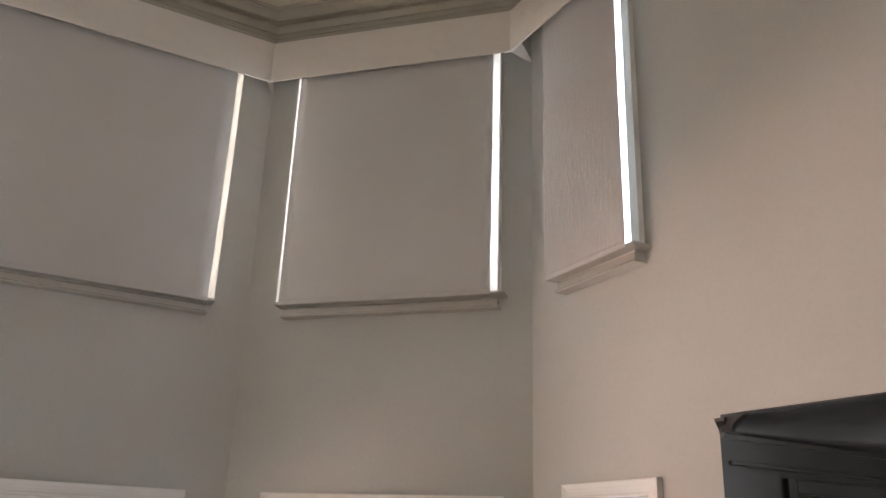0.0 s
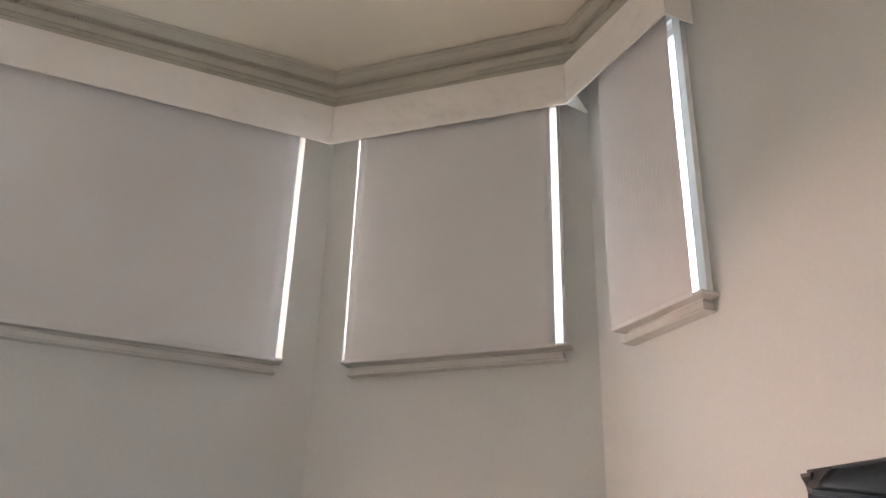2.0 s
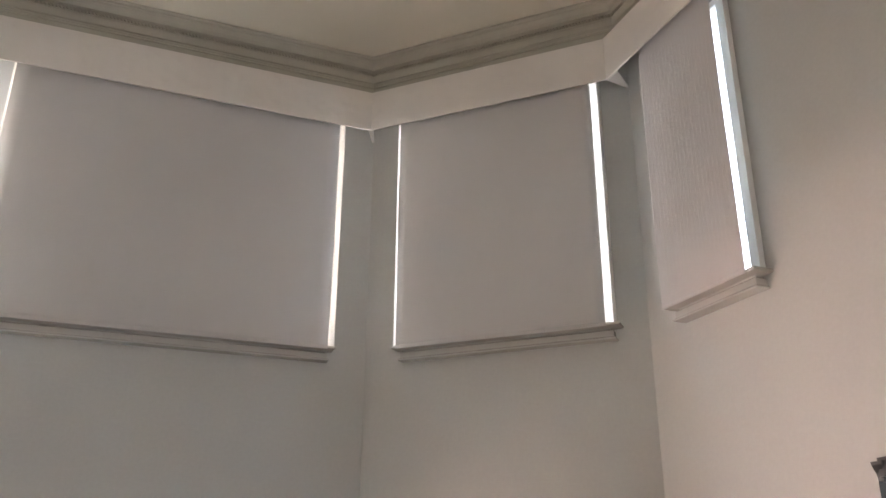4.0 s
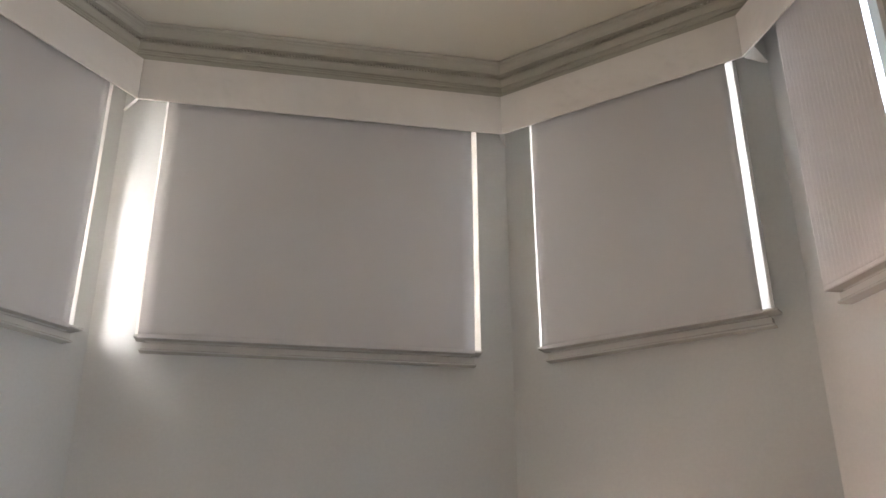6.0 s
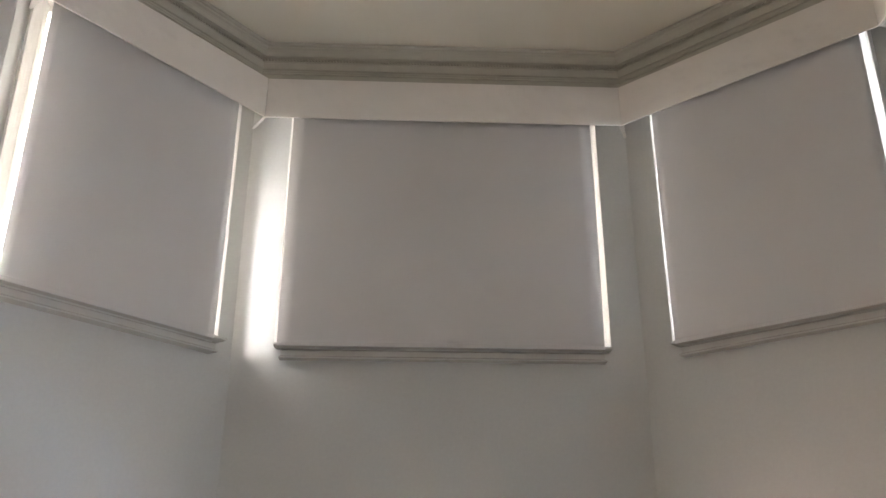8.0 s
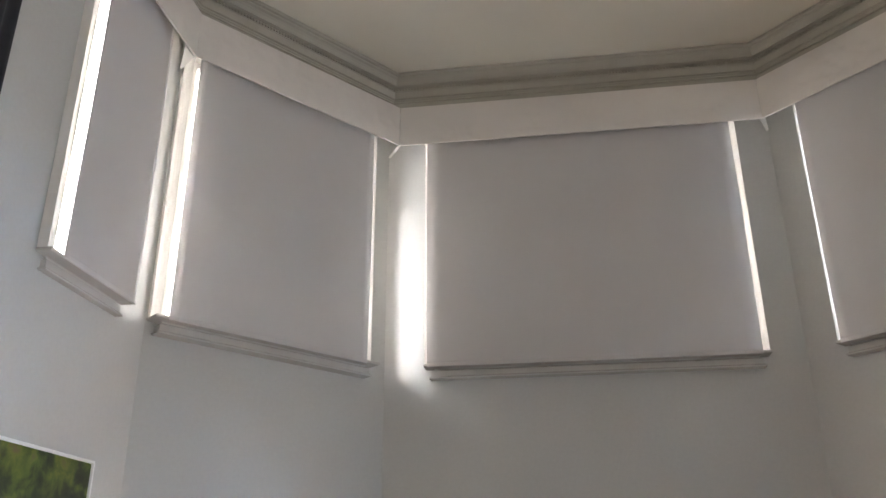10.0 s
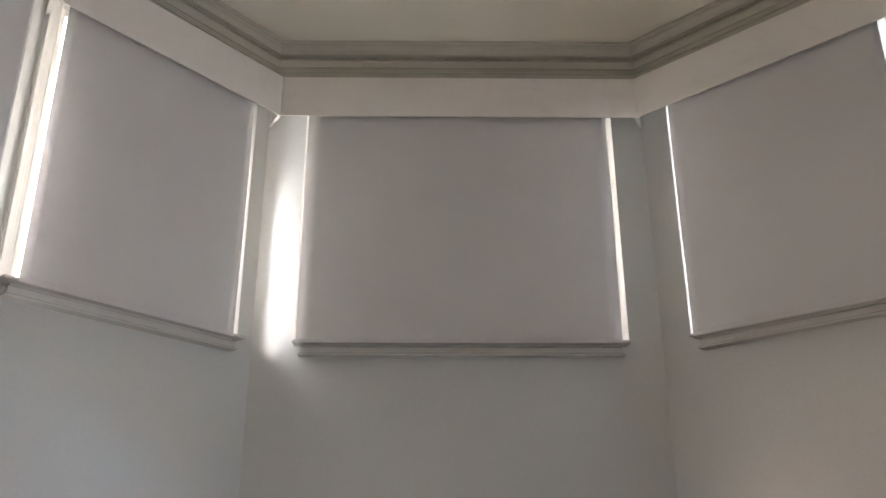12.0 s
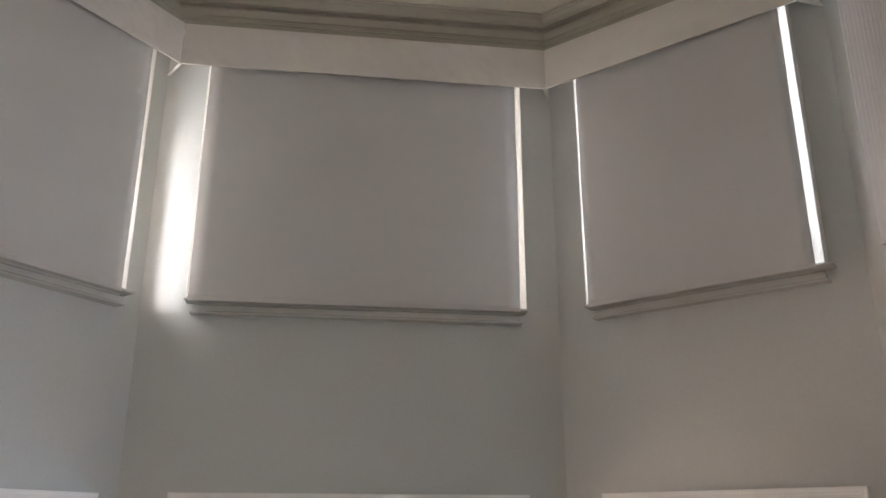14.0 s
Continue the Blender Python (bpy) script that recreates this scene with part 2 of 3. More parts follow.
def lower_opening(key):
    if key == "window_10":
        return (3.572, 6.002, LOWER_BOTTOM, 2.3)
    if key == "added_back_window":
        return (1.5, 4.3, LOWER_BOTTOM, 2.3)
    side = LOWER[key]
    up = next(v for v in UPPER.values() if v[0] is side)
    return (up[1] + 0.015 + CASING, up[2] - 0.015 - CASING, LOWER_BOTTOM, LOWER_TOP - LOWER_DROP[side] - CASING)


turn = lambda deg: THICK * math.tan(radians(deg / 2))
wall("wall_west", W0, "matte greige painted plaster wall", [upper_opening("window_1")], (THICK, turn(39.2)))
wall("wall_bay_west", W1, "matte greige painted plaster wall of the bay", [upper_opening("window_2"), lower_opening("window_6")], (turn(39.2), turn(50.8)))
wall("wall_bay_middle", W2, "matte greige painted plaster wall of the bay", [upper_opening("window_3"), lower_opening("window_7")], (turn(50.8), turn(45)))
wall("wall_bay_east", W3, "matte greige painted plaster wall of the bay", [upper_opening("window_4"), lower_opening("window_8")], (turn(45), turn(45)))
wall("wall_east", W4, "matte greige painted plaster wall, warm in the light", [upper_opening("window_5"), lower_opening("window_9"), lower_opening("window_10")], (turn(45), THICK))
wall("wall_back", W5, "matte greige painted plaster wall", [lower_opening("added_back_window")], (THICK, THICK))


def slab(name, z0, z1, mat, label):
    bm = bmesh.new()
    grow = 0.5
    mid = Vector((0.3, 0.5))
    ring = [c + (c - mid).normalized() * grow for c in CORNERS]
    low = [bm.verts.new((p.x, p.y, z0)) for p in ring]
    top = [bm.verts.new((p.x, p.y, z1)) for p in ring]
    bm.faces.new(low)
    bm.faces.new(top)
    for i in range(len(ring)):
        j = (i + 1) % len(ring)
        bm.faces.new((low[i], low[j], top[j], top[i]))
    return tagged(part(name, bm, mat, None, label, kind="structure"), category=name)


slab("floor", -0.25, FLOOR_Z, FLOOR_WOOD, "warm brown wooden floor")
slab("ceiling", CEILING_Z, CEILING_Z + 0.25, CEILING_PAINT, "flat cream painted ceiling above a crown moulding")
bm = bmesh.new()
bmesh.ops.create_grid(bm, x_segments=8, y_segments=8, size=400)
bmesh.ops.translate(bm, verts=bm.verts, vec=(0, 0, -0.4))
tagged(part("ground", bm, LAWN, None, "mown green lawn outside the house", kind="structure"), category="ground")

# crown moulding with its row of beads
CROWN = [(0, -0.42), (0.05, -0.42), (0.058, -0.36), (0.072, -0.30), (0.077, -0.228), (0.086, -0.224), (0.088, -0.214), (0.094, -0.210), (0.096, -0.202),
         (0.108, -0.196), (0.112, -0.180), (0.117, -0.155), (0.117, -0.142), (0.120, -0.137), (0.102, -0.134), (0.101, -0.105), (0.125, -0.102), (0.133, -0.100), (0.142, -0.098), (0.144, -0.088), (0.148, -0.068),
         (0.157, -0.052), (0.171, -0.042), (0.173, -0.034), (0.188, -0.030), (0.192, -0.020), (0.192, -0.0055), (0, -0.0055)]
CROWN = [(o * 1.23, h) for o, h in CROWN]
crown = part("crown_moulding", sweep([(o, CEILING_Z + h) for o, h in CROWN], CORNERS, plan), TRIM_PAINT, None, "stepped cream crown moulding with a beaded row", kind="structure")
tagged(crown, category="moulding")


def bead_row(side, first, last):
    bm = bmesh.new()
    pitch = 0.0255
    count = int((last - first) / pitch)
    for k in range(count):
        c = side.place(first + (k + 0.5) * pitch, CEILING_Z - 0.1195, 0.1475)
        m = Matrix.Translation(c)
        bmesh.ops.create_icosphere(bm, subdivisions=1, radius=0.0118, matrix=m)
    part("bead_row", bm, TRIM_PAINT, crown, "row of small round beads", smooth=True, kind="stuff")


bead_row(W0, L0 - 3.0, L0 - 0.05)
for w in (W1, W2, W3):
    bead_row(w, 0.055, w.length - 0.055)
bead_row(W4, 0.055, 3.0)


# ---------------------------------------------------------------- windows
CASING_SHAPE = [(0.0, 0.0), (0.0, 0.058), (0.006, 0.064), (0.014, 0.064), (0.018, 0.060), (0.040, 0.064), (0.046, 0.070), (0.060, 0.076), (0.066, 0.084), (0.080, 0.097), (0.085, 0.097), (0.085, 0.0)]
FLAT_CASING_SHAPE = [(o, h * 0.4) for o, h in CASING_SHAPE]
# groove below the nose is added so shade draws a dark line there
STOOL_SHAPE = [(0.055, 0.0), (0.060, -0.006), (0.060, -0.013), (0.055, -0.019), (0.030, -0.021), (-0.010, -0.023), (-0.016, -0.032), (-0.006, -0.040), (0.003, -0.043), (0.005, -0.048),
               (0.005, -0.083), (0.009, -0.088), (0.017, -0.091), (0.020, -0.095), (0.020, -0.101), (0.015, -0.104)]


def window(key, side, opening, s0, s1, stool_z, depth, panes, shape_of_casing):
    """A window in its opening: casing on the wall, stool and apron below, a sash with its panes."""
    a, b, z0, z1 = opening
    top = empty(key)
    tagged(top, "cream painted window casing with a moulded stool and apron", "window", kind="structure")
    casing = sweep(shape_of_casing, [(b, z0), (b, z1), (a, z1), (a, z0)], lambda s, z, h: side.place(s, z, h))
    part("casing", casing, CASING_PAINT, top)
    if stool_z is not None:
        core = depth - 0.060
        path = [(s0 + 0.060, -0.001), (s0 + 0.060, core), (s1 - 0.060, core), (s1 - 0.060, -0.001)]
        shape = [(-core, stool_z)] + [(o, stool_z + h) for o, h in STOOL_SHAPE] + [(-core, stool_z - 0.104)]
        bm = sweep(shape, [(s, -o) for s, o in path], lambda s, y, up: side.place(s, up, -y))
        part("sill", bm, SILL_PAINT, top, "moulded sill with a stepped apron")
    f0, f1 = 0.045, 0.090
    w = 0.05
    sash = bmesh.new()
    cut = [(a, a + w, z0, z1), (b - w, b, z0, z1), (a + w, b - w, z0, z0 + w), (a + w, b - w, z1 - w, z1)]
    step = (b - a - w) / panes
    for k in range(1, panes):
        cut.append((a + k * step, a + k * step + w, z0 + w, z1 - w))
    for c in cut:
        box(sash, c[0], c[1], f0, f1, c[2], c[3], bevel=0.006)
    ob = part("sash", sash, CASING_PAINT, top, "cream sash frame")
    ob.matrix_world = side.m
    for k in range(panes):
        pane = part("pane", boxed(a + k * step + w - 0.005, a + (k + 1) * step + 0.005, 0.066, 0.072, z0 + w - 0.005, z1 - w + 0.005), GLASS, top, "clear glass pane")
        pane.matrix_world = side.m
        pane.visible_shadow = False
    return top


for key, (side, s0, s1, _, _) in UPPER.items():
    o = upper_opening(key)
    window(key, side, o, s0, s1, STOOL_Z, side.sill_out, 2 if s1 - s0 > 1.2 else 1, [(o, h * side.casing_out / 0.097) for o, h in CASING_SHAPE])
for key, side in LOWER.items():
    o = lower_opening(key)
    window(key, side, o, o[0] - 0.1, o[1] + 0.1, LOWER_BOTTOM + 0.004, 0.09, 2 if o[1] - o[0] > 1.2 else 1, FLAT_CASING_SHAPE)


def sky_lamp(name, side, opening, watts, colour, back=0.35):
    """The sky's light at a window, as a lamp outside its pane."""
    a, b, z0, z1 = opening
    p = side.place((a + b) / 2, (z0 + z1) / 2, -back)
    q = side.place((a + b) / 2, (z0 + z1) / 2, 1.0)
    return lamp(name, "AREA", watts, colour, look(p, q), (b - a + 0.2, z1 - z0 + 0.5))


def ground_lamp(name, side, opening, watts, colour):
    """The light that sunlit ground throws up into a window."""
    a, b, z0, z1 = opening
    p = side.place((a + b) / 2, 0.15, -0.75)
    q = side.place((a + b) / 2, z1, 0.5)
    return lamp(name, "AREA", watts, colour, look(p, q), (b - a + 0.2, 0.8))


def slant_lamp(name, side, eye, target, watts, colour, size, spread):
    """Bright light that slants through a window beside the blind's edge. eye, target: along the wall, up, out."""
    ob = lamp(name, "AREA", watts, colour, look(side.place(*eye), side.place(*target)), size)
    ob.data.spread = radians(spread)
    return ob


COOL = (0.74, 0.85, 1.0)
SKY_WATTS = {"window_1": 14, "window_2": 19, "window_3": 52, "window_4": 60, "window_5": 5.5}
SKY_COLOURS = {"window_1": (1.0, 0.96, 0.90), "window_2": (1.0, 0.96, 0.90), "window_3": (1.0, 0.98, 0.95), "window_4": (0.80, 0.89, 1.0), "window_5": (0.70, 0.85, 1.0)}
for key, (side, *_) in UPPER.items():
    sky_lamp("sky_light", side, upper_opening(key), SKY_WATTS[key], SKY_COLOURS[key])
slant_lamp("sky_light", W1, (L1 - 1.62, 3.58, -0.12), (L1 + 0.08, 3.86, 0.09), 2.7, (0.86, 0.93, 1.0), (0.10, 0.50), 86)
slant_lamp("sky_light", W1, (1.60, 4.10, -0.12), (-0.16, 4.10, 0.13), 3.6, (1.0, 0.98, 0.94), (0.10, 1.2), 120)
lamp("sky_light", "AREA", 4.5, (0.90, 0.95, 1.0), look(W1.place(0.75, 3.75, -0.24), W1.place(L1 - 0.05, 3.62, 0.10)), (0.30, 0.8))
# the last lamp is fill, shining in by the added window in W5
LOW_WATTS = {"window_6": (2.6, (1.0, 0.84, 0.72)), "window_7": (16, (1.0, 0.77, 0.65)), "window_8": (9, (0.56, 0.78, 1.0)), "window_9": (3.4, (0.62, 0.80, 1.0)),
             "window_10": (16, (0.82, 0.90, 1.0)), "added_back_window": (8, (0.95, 0.97, 1.0))}
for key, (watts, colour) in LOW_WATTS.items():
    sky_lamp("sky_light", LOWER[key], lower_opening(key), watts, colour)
GROUND_WATTS = {"window_9": (5, COOL), "window_10": (4, COOL)}
for key, (watts, colour) in GROUND_WATTS.items():
    ground_lamp("ground_light", LOWER[key], lower_opening(key), watts, colour)
# low lamps added outside, whose light climbs slantwise over the facing walls
slant_lamp("low_slant_light", W1, (0.0, 0.10, -5.0), (0.96, 1.12, 0.0), 4.8, (1.0, 0.74, 0.66), (1.2, 0.36), 50)
slant_lamp("low_slant_light", W3, (2.1, -0.05, -5.0), (1.1, 1.12, 0.0), 5.5, (0.46, 0.72, 1.0), (1.3, 0.4), 50)


# ---------------------------------------------------------------- valance boards
def valance(side, line, left_mitre, right_mitre, left_gap=0.0012, right_gap=0.0012):
    """A cloth-covered board that hangs under the crown before the blinds. line: its front face. A mitre is a slope, or None for an end with a return to the wall."""
    z0, z1, t = VALANCE_Z0, VALANCE_Z1, 0.012
    top = tagged(empty("valance"), "straight valance board covered in pale beige cloth", "valance", "valances of the bay")
    bm = bmesh.new()
    r = 0.0015
    rows = [(-r, z0), (0, z0 + r), (0, z1), (-t, z1), (-t, z0 + 0.001)]
    rings = []
    for start, slope in ((left_gap, -(left_mitre or 0)), (line.length - right_gap, right_mitre or 0)):
        rings.append([bm.verts.new(line.place(start - slope * o, z, o)) for o, z in rows])
    n = len(rows)
    for k in range(n):
        j = (k + 1) % n
        bm.faces.new((rings[0][k], rings[0][j], rings[1][j], rings[1][k]))
    bm.faces.new(rings[0])
    bm.faces.new(rings[1])
    part("board", bm, VALANCE_CLOTH, top)
    depth = (line.a - side.a).dot(side.out)
    # the top board closes the pocket up to the wall, mitred like the front
    front = [line.place(start - slope * -t, 0, -t - 0.001)[:2] for start, slope in ((left_gap * 9, -(left_mitre or 0)), (line.length - right_gap * 9, right_mitre or 0))]
    rear = []
    for slope, p, q in ((left_mitre, side.a, line.a), (right_mitre, side.b, line.b)):
        c = p if slope else q - line.out * depth
        rear.append(tuple(c + line.out * 0.003 + line.way * (left_gap * 9 if p is side.a else -right_gap * 9)))
    lid = bmesh.new()
    ring = [*front, rear[1], rear[0]]
    low, high = [[lid.verts.new((x, y, z)) for x, y in ring] for z in (z1 - 0.02, z1 - 0.002)]
    lid.faces.new(low)
    lid.faces.new(high)
    for k in range(4):
        j = (k + 1) % 4
        lid.faces.new((low[k], low[j], high[j], high[k]))
    part("top_board", lid, VALANCE_CLOTH, top)
    for slope, s in ((left_mitre, 0.0), (right_mitre, line.length - t)):
        if slope is None:
            part("end_return", boxed(s, s + t, t + 0.0005, depth - 0.001, z0, z1 - 0.021), VALANCE_CLOTH, top).matrix_world = line.m
    return top


LINES = [Side(a, b) for a, b in zip(VALANCE_LINE, VALANCE_LINE[1:])]
MITRES = [None] + [math.tan(a.way.angle(b.way) / 2) for a, b in zip(LINES, LINES[1:])] + [None]
for side, line, left, right in zip(SIDES, LINES, MITRES, MITRES[1:]):
    # the joint between these two boards stands a little open
    valance(side, line, left, right, 0.0035 if side is W2 else 0.0012, 0.0035 if side is W1 else 0.0012)


def corner_plate(k, reach_a, reach_b):
    """The small plate that closes the pocket behind the valances where two walls meet."""
    z0, z1 = VALANCE_Z0 + 0.004, VALANCE_Z0 + 0.012
    a, b, slope, o = LINES[k], LINES[k + 1], MITRES[k + 1], -0.022
    corner = CORNERS[k + 1]
    away = (LINES[k].out + LINES[k + 1].out).normalized() * 0.006
    pts = [a.place(a.length - slope * o, z0, o), a.place(a.length - slope * o - reach_a, z0, o), (*(corner + away - a.way * 0.01), z0), (*(corner + away + b.way * 0.01), z0), b.place(slope * o + reach_b, z0, o)]
    bm = bmesh.new()
    low = [bm.verts.new(p) for p in pts]
    top = [bm.verts.new((p[0], p[1], z1)) for p in pts]
    bm.faces.new(low)
    bm.faces.new(top)
    for i in range(5):
        j = (i + 1) % 5
        bm.faces.new((low[i], low[j], top[j], top[i]))
    ob = part("corner_plate", bm, PLATE_PAINT, None, "small pale plate closing the valance corner")
    return tagged(ob, category="plate", group="valance corner plates")


for k, reach_a, reach_b in ((0, 0.13, 0.004), (1, 0.012, 0.012), (2, 0.022, 0.022), (3, 0.004, 0.13)):
    corner_plate(k, reach_a, reach_b)


# ---------------------------------------------------------------- roller blinds
def roller_blind(side, s0, s1, seed, label):
    """Cloth on a tube behind the valance, hanging before the casing to just below the top of the sill, with a hem bar."""
    rng = random.Random(seed)
    base = pose(*side.place((s0 + s1) / 2, STOOL_Z - 0.026, side.blind_out), 0, 0, math.degrees(math.atan2(side.way.y, side.way.x)))
    top = tagged(empty("roller_blind", base), label, "roller blind", "roller blinds of the bay")
    w, h = (s1 - s0) / 2, VALANCE_Z0 + 0.16 - (STOOL_Z - 0.026)
    nx, nz = (150 if side is W4 else 24), 40
    waves = [(rng.uniform(0.5, 2.2), rng.uniform(0, 6.28), rng.uniform(0.2, 1.0)) for _ in range(4)]

    def sheet(u, v):
        # an edge that is not quite straight, and a soft cup across the width
        x = -w + 2 * w * u
        edge = abs(2 * u - 1) ** 6
        x += (1 if u > 0.5 else -1) * edge * 0.004 * sum(a * math.sin(f * 6.28 * v + p) for f, p, a in waves[:2]) * (1 - v)
        y = 0.003 * sum(a * math.sin(f * 3.1 * u + p) for f, p, a in waves) * (1 - v) * 0.6 - edge * 0.004 * math.sin(v * 3.14)
        if side is W4:
            # upright ribs, plainer towards the top
            y += 0.0008 * (1 - 0.5 * v) * math.sin(6.283 * x / 0.036)
        return x, y, v * h

    bm = bmesh.new()
    faces = []
    for y_off in (0.0, 0.0016):
        grid = [[bm.verts.new((lambda c: (c[0], c[1] + y_off, c[2]))(sheet(i / nx, j / nz))) for j in range(nz + 1)] for i in range(nx + 1)]
        for i in range(nx):
            for j in range(nz):
                bm.faces.new((grid[i][j], grid[i + 1][j], grid[i + 1][j + 1], grid[i][j + 1]))
        faces.append(grid)
    f, b = faces
    ring_f = [f[i][0] for i in range(nx + 1)] + [f[nx][j] for j in range(1, nz + 1)] + [f[i][nz] for i in range(nx - 1, -1, -1)] + [f[0][j] for j in range(nz - 1, 0, -1)]
    ring_b = [b[i][0] for i in range(nx + 1)] + [b[nx][j] for j in range(1, nz + 1)] + [b[i][nz] for i in range(nx - 1, -1, -1)] + [b[0][j] for j in range(nz - 1, 0, -1)]
    for k in range(len(ring_f)):
        j = (k + 1) % len(ring_f)
        bm.faces.new((ring_f[k], ring_f[j], ring_b[j], ring_b[k]))
    part("cloth", bm, BLIND_CLOTH, top, smooth=True)
    part("hem_bar", boxed(-w + 0.001, w - 0.001, -0.009, -0.0006, 0.0, 0.026, bevel=0.003), BLIND_CLOTH, top, "cloth-covered hem bar")
    part("roller", tube(bmesh.new(), (-w - 0.01, 0.022, h + 0.004), (w + 0.01, 0.022, h + 0.004), 0.02), ALUMINIUM, top, "aluminium roller tube", smooth=False)
    for x in (-w - 0.014, w + 0.010):
        part("bracket", boxed(x, x + 0.004, -0.01, side.blind_out - 0.001, h - 0.035, h + 0.045, bevel=0.001), WHITE_PLASTIC, top, "white bracket")
    return top


BLIND_LABELS = ("narrow grey-beige roller blind lowered to the sill", "grey-beige roller blind lowered to the sill", "wide grey-beige roller blind lowered to the sill",
                "grey-beige roller blind lowered to the sill", "narrow grey-beige ribbed roller blind lowered to the sill")
for k, (side, _, _, b0, b1) in enumerate(UPPER.values()):
    roller_blind(side, b0, b1, k, BLIND_LABELS[k])


# ---------------------------------------------------------------- things in the room
def prism(ring, z0, z1):
    bm = bmesh.new()
    low, top = [[bm.verts.new((x, y, z)) for x, y in ring] for z in (z0, z1)]
    bm.faces.new(low)
    bm.faces.new(top)
    for i in range(len(ring)):
        j = (i + 1) % len(ring)
        bm.faces.new((low[i], low[j], top[j], top[i]))
    bmesh.ops.bevel(bm, geom=list(bm.edges), offset=0.004, segments=2, affect="EDGES", profile=0.5)
    return bm


def display_cabinet(m):
    """A tall black cabinet with a canted side: moulded cornice, raised sloping pediment, frieze with a lip, glazed doors, plinth."""
    top = tagged(empty("display_cabinet", m), "tall glossy black lacquered display cabinet with a rising pediment", "cabinet")
    w, d, h = 0.98, 0.42, 1.945
    # local x along the front, local -y out of the front
    part("body", prism([(-0.03, 0), (w, 0), (w, d), (0.46, d)], 0.08, h), BLACK_LACQUER, top)
    part("plinth", prism([(-0.04, -0.015), (w, -0.015), (w, d - 0.02), (0.47, d - 0.02)], 0, 0.085), BLACK_LACQUER, top)
    cove = [(0, 0.0), (0.006, 0.0), (0.008, 0.012), (0.012, 0.028), (0.020, 0.040), (0.026, 0.050), (0.028, 0.060), (0, 0.060)]
    part("cornice", sweep([(o, h - 0.003 + z) for o, z in cove], [(-0.008, 0.012), (-0.008, 0), (w, 0)], plan), BLACK_LACQUER, top, "coved black cornice")
    bm = bmesh.new()
    n, m_rows = 24, 8
    rows = []
    for k in range(n + 1):
        x = -0.026 + (w + 0.026) * k / n
        z0, z1 = h + 0.012, 2.013 + 0.200 * (x + 0.026)
        ring = []
        for i in range(m_rows + 1):
            t = i / m_rows
            # the face is plumb below, leans forward above and bows out towards the rising end
            ring.append((x, -0.041 - 0.25 * max(0.0, x) ** 3 - 0.06 * t ** 2, z0 + (z1 - 0.006 - z0) * t))
        ring += [(x, ring[-1][1] + 0.006, z1), (x, -0.005, z1), (x, -0.005, z0)]
        rows.append([bm.verts.new(p) for p in ring])
    for r, q in zip(rows, rows[1:]):
        for k in range(len(r)):
            j = (k + 1) % len(r)
            bm.faces.new((r[k], r[j], q[j], q[k])).smooth = k < m_rows
    bm.faces.new(rows[0])
    bm.faces.new(rows[-1])
    part("pediment", bm, BLACK_LACQUER, top, "glossy black rising pediment board")
    part("lip", boxed(0.0, w, -0.012, 0.004, 1.862, 1.875, bevel=0.004), BLACK_LACQUER, top)
    x0, x1 = 0.245, 0.97
    door = part("door", boxed(x0, x0 + 0.04, -0.02, 0.003, 0.12, 1.838, bevel=0.004), BLACK_LACQUER, top, "black door frame with a glass pane")
    part("rail", boxed(x0 + 0.04, x1, -0.02, 0.003, 1.792, 1.838, bevel=0.004), BLACK_LACQUER, door)
    part("rail", boxed(x0 + 0.04, x1, -0.02, 0.003, 0.12, 0.20, bevel=0.004), BLACK_LACQUER, door)
    part("pane", boxed(x0 + 0.035, x1, -0.012, -0.006, 0.195, 1.797), GLASS, door, "shiny glass pane")
    part("knob", tube(bmesh.new(), (x0 + 0.02, -0.05, 1.0), (x0 + 0.02, -0.02, 1.0), 0.012), DARK_METAL, door, "dark metal knob")
    return top


display_cabinet(pose(2.194, 1.933, 0, 0, 0, 0.8))


def wall_picture(side, s0, s1, z0, z1):
    """A landscape print behind a slim white frame."""
    top = tagged(empty("framed_picture", side.m), "landscape picture of green bushes in a slim white frame", "picture")
    path = [(s1 - 0.012, z0 + 0.012), (s1 - 0.012, z1 - 0.012), (s0 + 0.012, z1 - 0.012), (s0 + 0.012, z0 + 0.012), (s1 - 0.012, z0 + 0.012)]
    shape = [(-0.004, 0.002), (-0.004, 0.028), (0.0, 0.034), (0.010, 0.034), (0.012, 0.030), (0.012, 0.002)]
    part("frame", sweep(shape, path, lambda s, z, h: (s, -h, z)), WHITE_PLASTIC, top, "slim white frame")
    part("print", boxed(s0 + 0.01, s1 - 0.01, -0.022, -0.003, z0 + 0.01, z1 - 0.01), LANDSCAPE, top, "print of sunlit green bushes")
    return top


wall_picture(W0, L0 - 1.50, L0 - 0.37, 1.50, 2.32)


def wall_hook(side, s, z):
    top = tagged(empty("wall_hook", Matrix.Translation(side.place(s, z, 0)) @ pose(0, 0, 0, 0, 0, -90)), "tiny dark metal hook screwed into the wall", "hook")
    # local -y out of the wall
    part("screw", tube(bmesh.new(), (0, 0.004, 0.0), (0, -0.022, 0.0), 0.004, 10), DARK_METAL, top)
    bm = bmesh.new()
    pts = [Vector((0, -0.020 - 0.012 * math.sin(a), -0.012 + 0.012 * math.cos(a))) for a in [k * math.pi / 6 for k in range(9)]]
    for a, b in zip(pts, pts[1:]):
        tube(bm, a, b, 0.0035, 8)
    part("bend", bm, DARK_METAL, top)
    return top


wall_hook(W4, 2.50, 4.20)


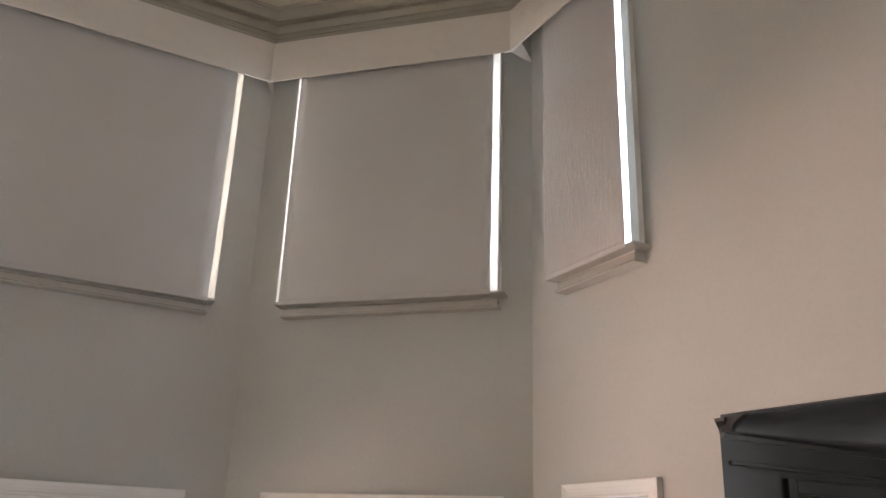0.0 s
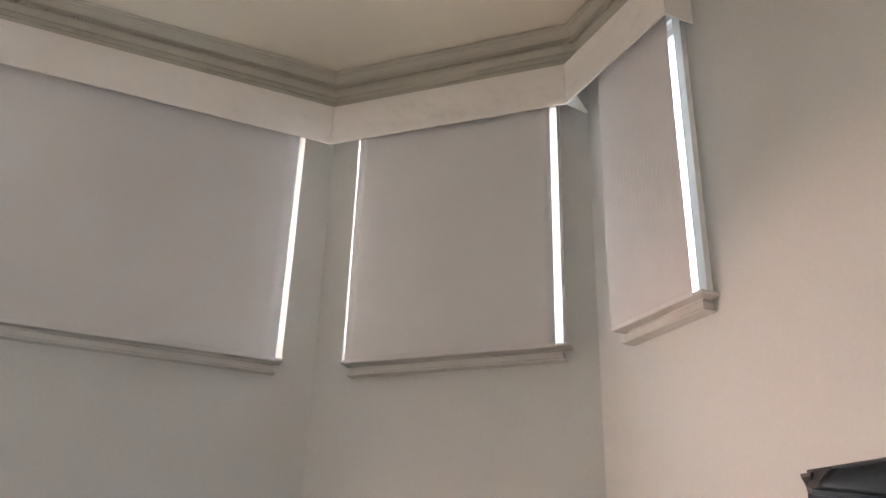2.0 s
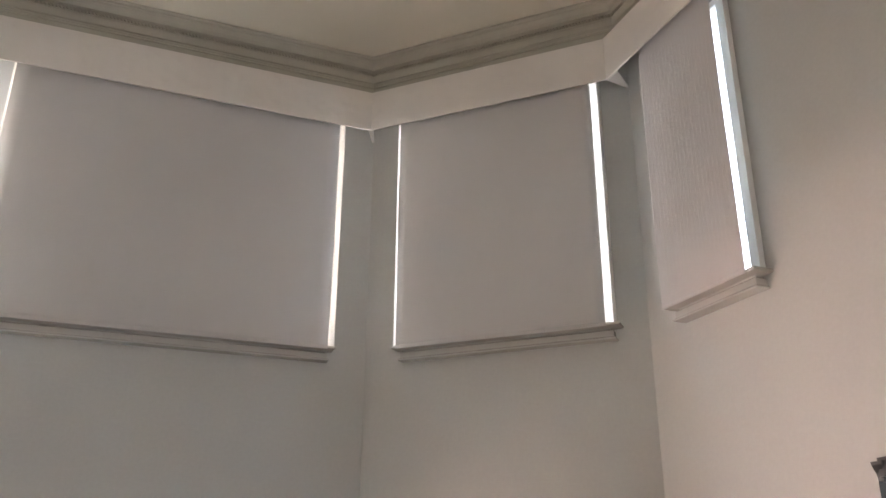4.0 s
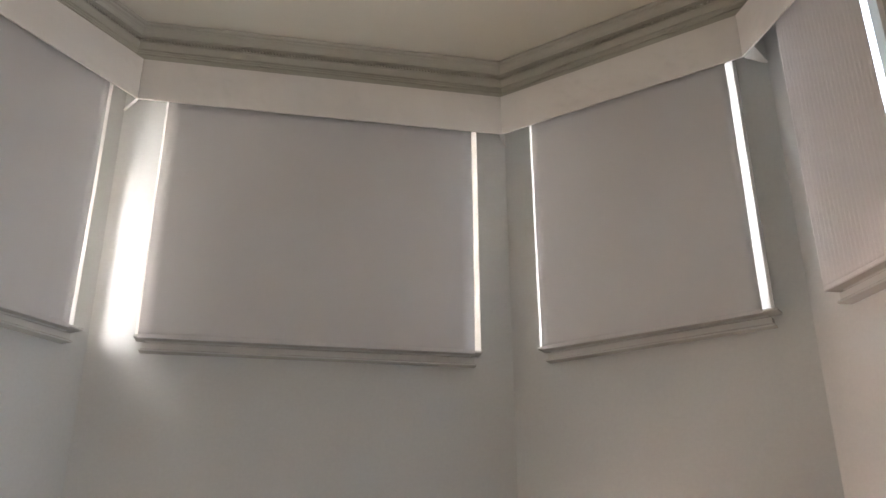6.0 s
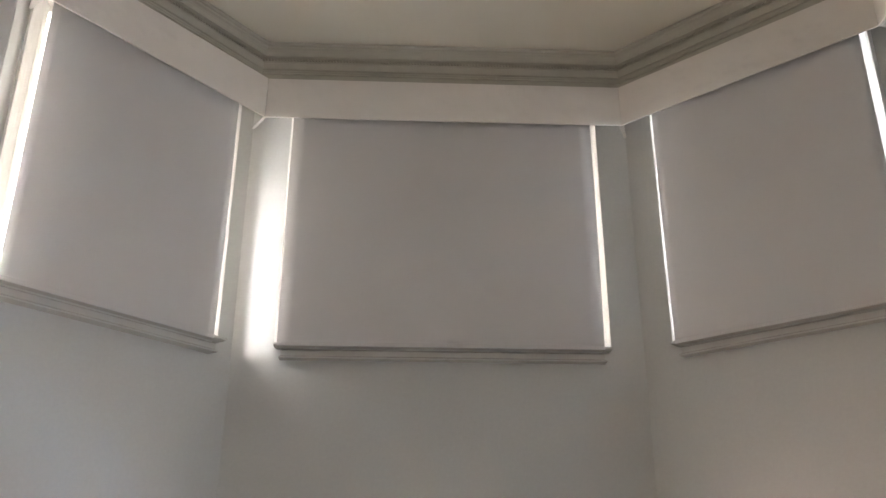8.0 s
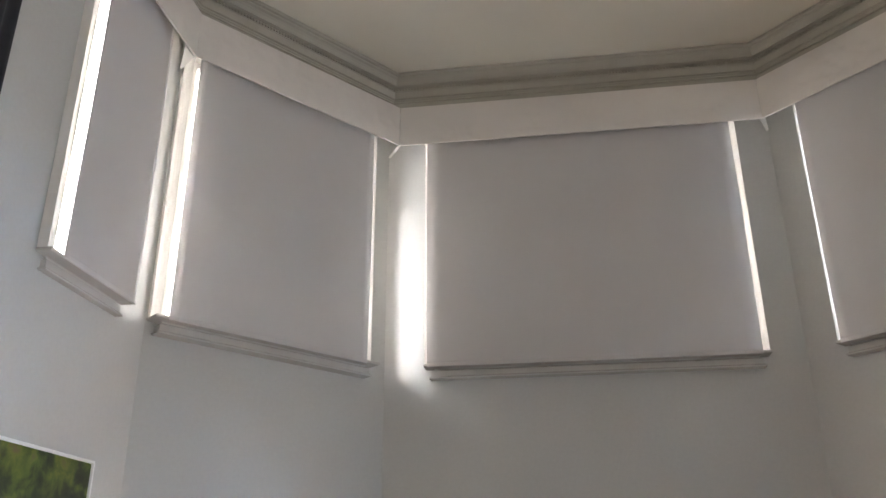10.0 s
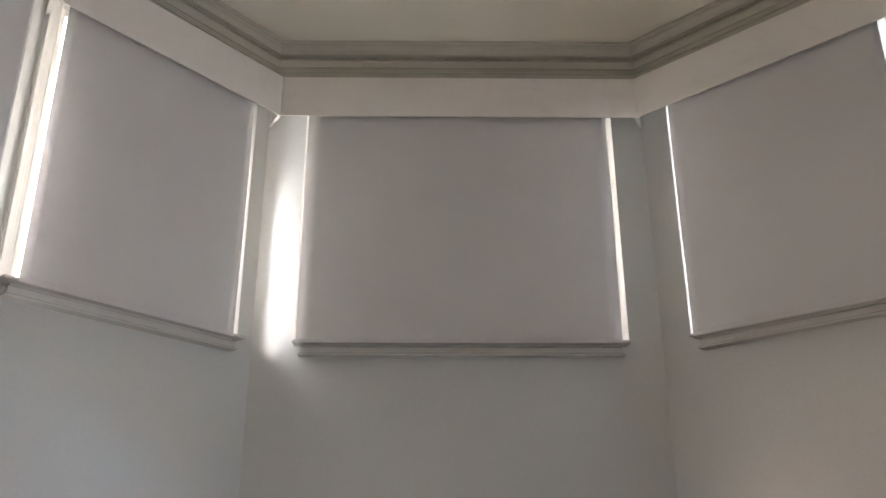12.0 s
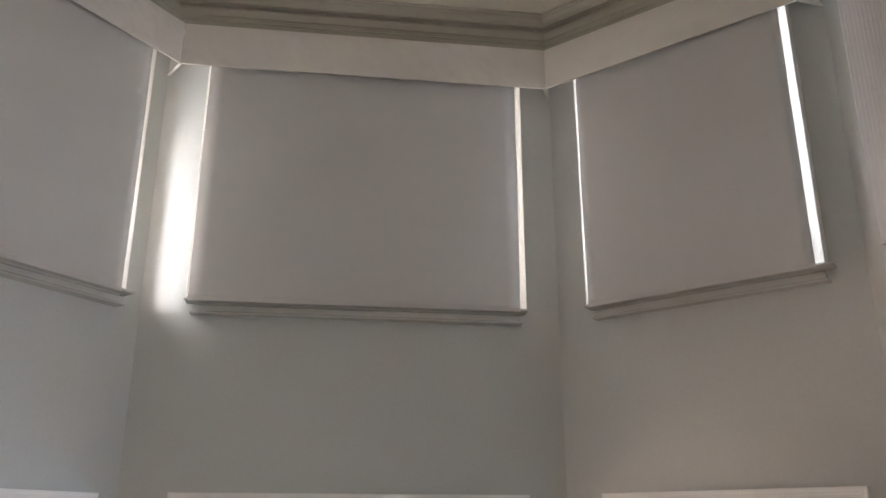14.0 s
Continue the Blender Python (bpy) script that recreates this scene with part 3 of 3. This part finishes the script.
def downlight(x, y):
    top = tagged(empty("downlight", pose(x, y, CEILING_Z)), "small round white recessed ceiling light, unlit", "ceiling light")
    bm = bmesh.new()
    ring = [(0.048, 0.0), (0.050, -0.006), (0.070, -0.006), (0.076, -0.001), (0.076, 0.0)]
    n = 28
    loops = [[bm.verts.new((r * math.cos(6.2832 * k / n), r * math.sin(6.2832 * k / n), z)) for r, z in ring] for k in range(n)]
    for k in range(n):
        p, q = loops[k], loops[(k + 1) % n]
        for i in range(len(ring) - 1):
            bm.faces.new((p[i], p[i + 1], q[i + 1], q[i]))
    part("trim", bm, WHITE_PLASTIC, top, "white trim ring")
    part("diffuser", tube(bmesh.new(), (0, 0, -0.004), (0, 0, -0.001), 0.049, 28), WHITE_PLASTIC, top, "frosted white diffuser")
    return top


downlight(0.22, 4.90)


def dark_curtain(side, s0, s1):
    top = tagged(empty("curtain", side.m), "dark charcoal curtain hanging in folds from a rod", "curtain")
    bm = bmesh.new()
    n = 60
    prof = []
    for k in range(n + 1):
        u = k / n
        prof.append((s0 + (s1 - s0) * u, -0.075 - 0.028 * math.sin(u * 6.2832 * 4)))
    verts = [[bm.verts.new((x, y + t, z)) for z in (0.03, 2.5, 4.55)] for t in (0, 0.003) for x, y in prof]
    front, back = verts[: n + 1], verts[n + 1:]
    for sheet in (front, back):
        for p, q in zip(sheet, sheet[1:]):
            for i in range(2):
                bm.faces.new((p[i], p[i + 1], q[i + 1], q[i]))
    for e in (0, n):
        for i in range(2):
            bm.faces.new((front[e][i], front[e][i + 1], back[e][i + 1], back[e][i]))
    part("cloth", bm, DARK_CLOTH, top, smooth=True)
    part("rod", tube(bmesh.new(), (s0 - 0.1, -0.075, 4.58), (s1 + 0.06, -0.075, 4.58), 0.014), DARK_METAL, top, "dark metal rod")
    for s in (s0 - 0.06, s1 + 0.03):
        part("bracket", boxed(s - 0.008, s + 0.008, -0.085, 0.002, 4.555, 4.60, bevel=0.003), DARK_METAL, top)
    return top


dark_curtain(W0, L0 - 2.43, L0 - 1.69)
